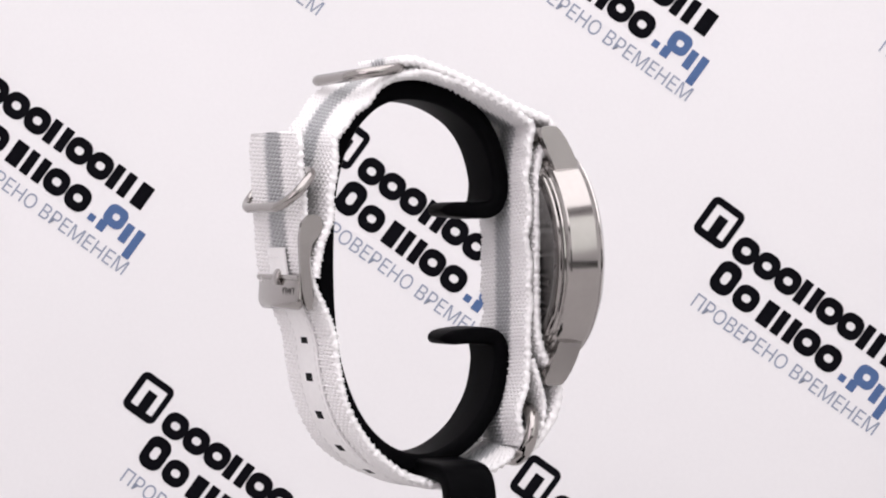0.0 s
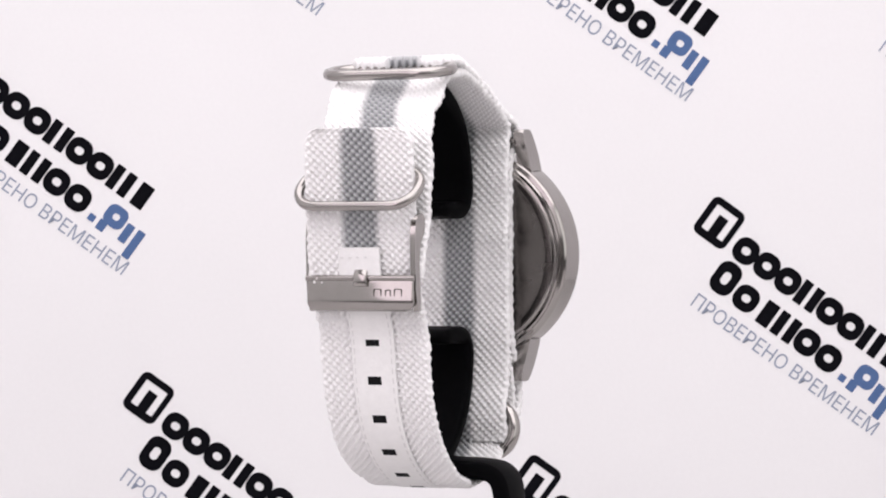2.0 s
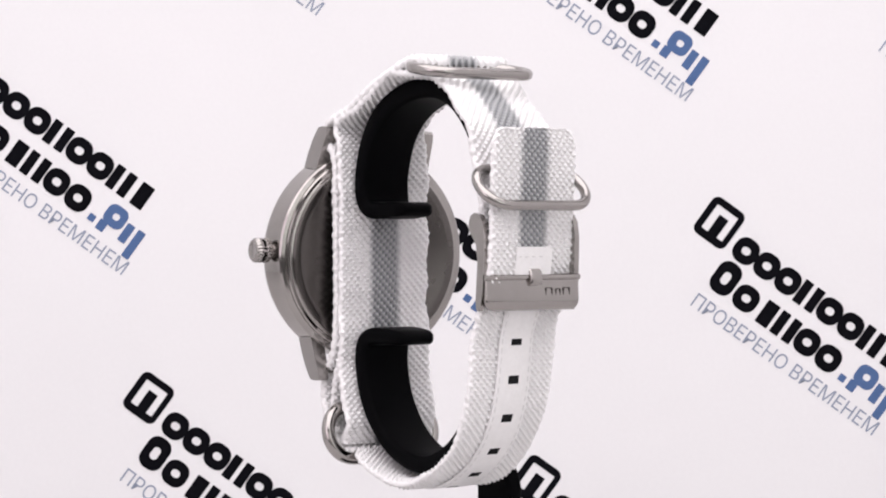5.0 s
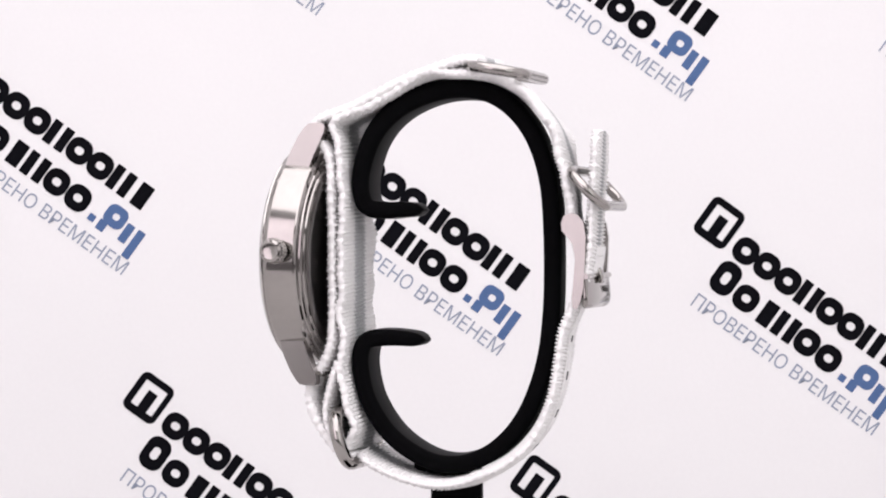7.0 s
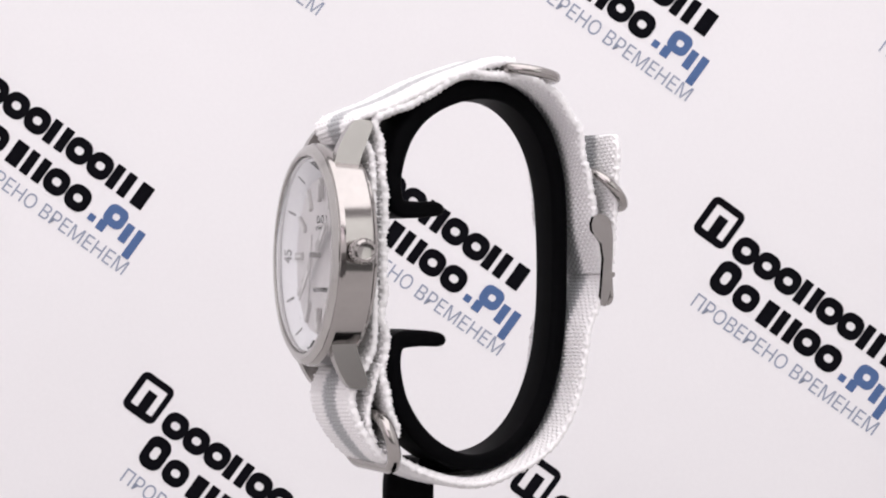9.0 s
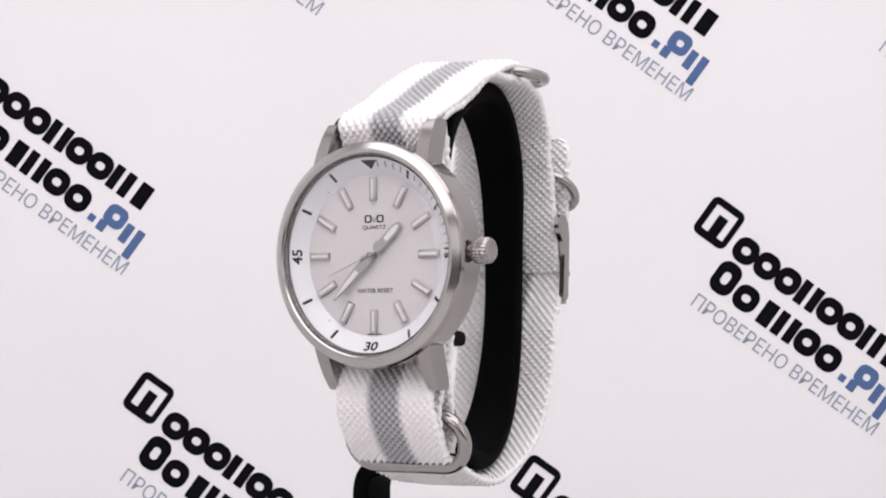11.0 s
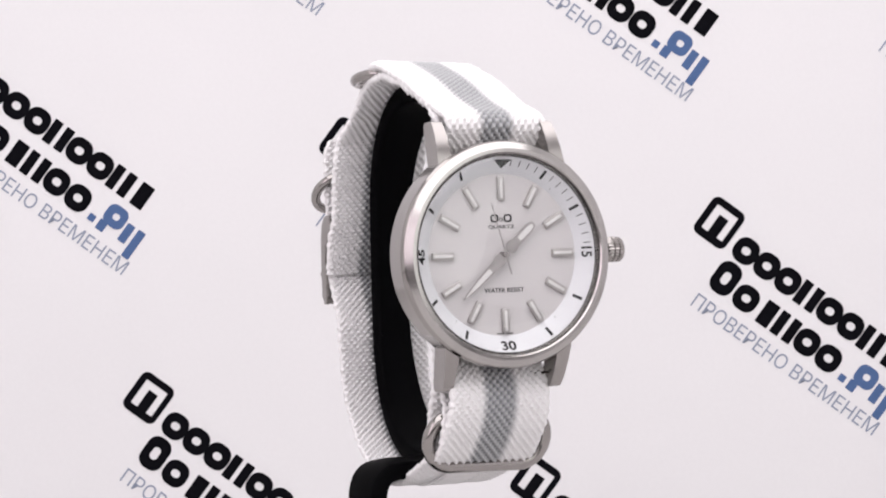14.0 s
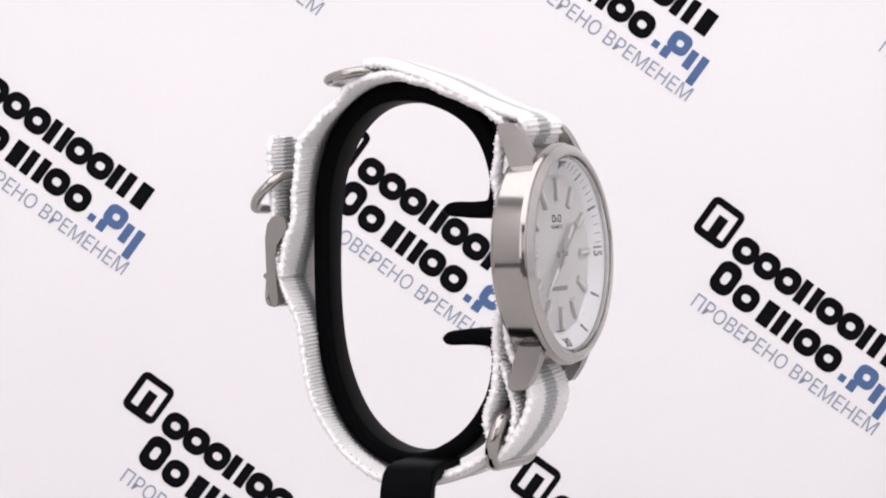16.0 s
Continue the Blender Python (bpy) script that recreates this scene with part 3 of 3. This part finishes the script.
    ribbon("under_strap", [(-12.6, -33.5), (-11.9, -29.5), (-12.5, -26), (-13.3, -22), (-13.8, -17.2), (-13.9, -5.7), (-13.9, 10.7), (-14.3, 16.6), (-14.9, 20.2), (-13.9, 22.0), (-9.9, 23.9), (-6.6, 25.5),
                              (-2.7, 27.5), (0.6, 28.7), (3.6, 29.4), (9.2, 29.2), (14.1, 27.2), (18.3, 24.0), (21.1, 20.2), (22.8, 15.8), (23.5, 12.2), (23.9, 9.0), (24.2, 6.0), (24.6, 3.0), (25.3, 0.2), (26.1, -2.4), (26.4, -4.4)], 18.5, 1.6, watch,
                   "white nylon webbing with a grey middle stripe, puckered at its edges", pucker=0.3, lean=0.13, drift=1.2)
    ribbon("ring_loop", [(-14.5, -18.8), (-15.6, -22.2), (-16.6, -26), (-16.5, -29.2), (-15.4, -31.8)], 18.3, 1.3, watch, "white nylon loop sewn round the keeper")
    tail = [(28.7, 19.6), (28.5, 14), (28.1, 8), (27.8, 2.5), (27.3, -2.5), (26.3, -6.2), (24.6, -9.8), (22.9, -14), (22.2, -19), (21.1, -24.4), (18.9, -29.6), (15.4, -33.8),
            (11.2, -36.8), (6.8, -38.7), (2, -39.3), (-3.5, -38.2), (-8.6, -36.2), (-11.6, -34.2)]
    holed = ribbon("holed_strap", tail, 18.3, 1.35, watch, "white nylon webbing with a leatherette strip", x0=1.0, ends=3.0, lean=LEAN, relief=1.35)

    # leatherette strip along the holed length; dark patches paint its square holes' shade
    def strip(first, last, lift):
        """The holed length's line between two steps, raised by lift."""
        line = [v for v in spline([(0, y, z) for y, z in tail], 0.4)][first:last]
        lifted = []
        for i, p in enumerate(line):
            t = (line[min(i + 1, len(line) - 1)] - line[max(i - 1, 0)]).normalized()
            lifted.append((p + Vector((0, -t.z, t.y)) * lift) * MM + Vector((1.0 * MM, 0, 0)))
        return lifted
    line = strip(62, 210, 0.82)
    leather = part("leather_strip", sweep(bmesh.new(), line, (1, LEAN, 0), [(u * MM, v * MM) for u, v in rounded(7.4, 0.5, 0.2, 3)]), LEATHER, holed, "white leatherette strip")
    top = strip(62, 210, 1.055)

    def along(k, dx, name, size, material, owner, lift_line):
        p, q = lift_line[k], lift_line[k + 1]
        t = (q - p).normalized()
        n = Vector((0, -t.z, t.y))
        m = Matrix(((1, t.x, n.x, p.x + dx * MM), (LEAN, t.y, n.y, p.y + dx * LEAN * MM), (0, t.z, n.z, p.z), (0, 0, 0, 1)))
        return part(name, box(bmesh.new(), [s * MM for s in size], m), material, owner)
    for k in range(7):
        i = min(range(len(top)), key=lambda j: abs(j * 0.4 - (4.1 + 6.4 * k)))
        if i < len(top) - 1:
            along(i, 0.0, "hole_shade_patch", (2.3, 1.4, 0.06), HOLE_SHADE, leather, top)
    for i in range(2, len(top) - 2, 4):
        for dx in (-3.15, 3.15):
            along(i, dx, "stitch", (0.22, 0.95, 0.12), STITCH, leather, top)
    line = [Vector((1.1, y, z)) * MM for y, z in ((28.65, 0.4), (28.5, -1.0), (28.25, -2.6), (28.0, -4.3))]
    part("leather_tip", sweep(bmesh.new(), line, (1, 0, 0), [(u * MM, v * MM) for u, v in rounded(7.4, 0.6, 0.25, 3)]), LEATHER, holed, "white leatherette end tab")
    for dx in (-1.3, 0.1, 1.5, 2.9):
        part("stitch", box(bmesh.new(), (0.55 * MM, 0.14 * MM, 0.2 * MM), Matrix.Translation(((1.1 + dx) * MM, 28.85 * MM, -1.2 * MM))), STITCH, holed)

    # loops
    wire_ring("keeper_ring", watch, (13.2, 29.6), -10, 10.8, 4.7, 4.6, 1.9, "oblong steel wire keeper", 2.5)
    wire_ring("keeper_ring", watch, (28.2, 10.0), -46, 10.5, 4.1, 4.0, 1.7, "oblong steel wire keeper", 1.15)
    wire_ring("keeper_ring", watch, (-13.6, -31.6), 104.5, 10.9, 4.5, 4.4, 2.3, "oblong steel wire keeper", 2.3)

    # buckle
    plate = Matrix(((1, 0, 0, 1.1 * MM), (0, 0.1, 0.995, 27.28 * MM), (0, 0.995, -0.1, -6.95 * MM), (0, 0, 0, 1)))
    line = spline([(1.1, 27.8, -4.45), (1.1, 27.88, -5.6), (1.1, 27.97, -7.0), (1.1, 28.02, -8.2), (1.1, 27.85, -9.1), (1.1, 27.5, -9.7)], 0.3)
    bm = sweep(bmesh.new(), [v * MM for v in line], (1, 0, 0), [(u * MM, v * MM) for u, v in rounded(18.9, 0.9, 0.3, 3)],
               grow=lambda t: (1 - 0.15 * (1 - math.sqrt(max(0.0, 1 - max(0.0, (t - 0.7) / 0.3) ** 2))), 0.6 + 0.4 * min(1, min(t, 1 - t) / 0.1) ** 0.5))
    buckle = part("buckle", bm, STEEL, watch, "polished steel buckle plate", 40)
    cheek = [(24.1, 4.2), (24.5, 5.4), (25.6, 5.9), (26.9, 5.6), (27.8, 4.4), (28.2, 2.0), (28.1, -1.0), (27.95, -4.0), (27.8, -6.5), (27.3, -8.6), (26.7, -9.9), (26.0, -9.7), (25.8, -8.2),
             (26.0, -6.5), (26.2, -4.0), (26.4, -1.8), (26.0, 0.8), (24.9, 2.2), (24.2, 3.0)]
    for x0 in (-8.6, 9.9):
        bm = prism(bmesh.new(), [(y * MM, z * MM) for y, z in cheek], 0.9 * MM, Matrix(((0, 0, 1, x0 * MM), (1, 0, 0, 0), (0, 1, 0, 0), (0, 0, 0, 1))))
        bmesh.ops.bevel(bm, geom=[e for e in bm.edges if len(e.link_faces) == 2 and e.calc_face_angle(0) > 1.2], offset=0.25 * MM, segments=2, affect="EDGES")
        part("cheek", bm, STEEL, buckle, "polished steel side plate", 40)
    for y, z, r in ((28.1, -4.5, 0.5), (25.8, 3.8, 0.6)):
        bm = bmesh.new()
        bmesh.ops.create_cone(bm, cap_ends=True, segments=14, radius1=r * MM, radius2=r * MM, depth=19.2 * MM, matrix=pose(1.1 * MM, y * MM, z * MM, 0, 90, 0))
        part("cross_bar", bm, STEEL, buckle)
    line = [Vector((0.8, y, z)) * MM for y, z in ((25.9, 3.6), (26.8, 0.5), (27.7, -2.8), (28.6, -3.9), (28.85, -4.8), (28.6, -5.7))]
    part("prong", sweep(bmesh.new(), line, (1, 0, 0), [(u * MM, v * MM) for u, v in rounded(2.4, 0.8, 0.35, 3)]), STEEL, buckle, "steel buckle prong", 50)
    for x, w, h in ((-6.8, 1.1, 1.5), (-5.05, 0.7, 1.2), (-3.2, 1.1, 1.5)):
        part("engraved_mark", ring_prism(bmesh.new(), [(a * MM, b * MM) for a, b in rounded(w + 0.3, h + 0.3, 0.3, 3)], [(a * MM, b * MM) for a, b in rounded(w, h, 0.2, 3)], 0.08 * MM,
                                         plate @ Matrix.Translation((x * MM, 0, 1.13 * MM))), BACKSTEEL, buckle)
    return watch, minute_hand, second_hand


watch, minute_hand, second_hand = wrist_watch()
stand = watch_stand()


def motions():
    for thing in (watch, stand):
        walk(thing, [(t, pose(0, 0, 0, 0, 0, a)) for t, a in TURN])
    walk(minute_hand, [(t, pose(0, 0, 0, 0, 226.5 + 0.53 * (t - 12.5), 0)) for t in (0, 4, 8, 12, 16)])
    walk(second_hand, [(t, pose(0, 0, 0, 0, 297 + 31.8 * (t - 12.5), 0)) for t in range(0, 17, 2)])


motions()
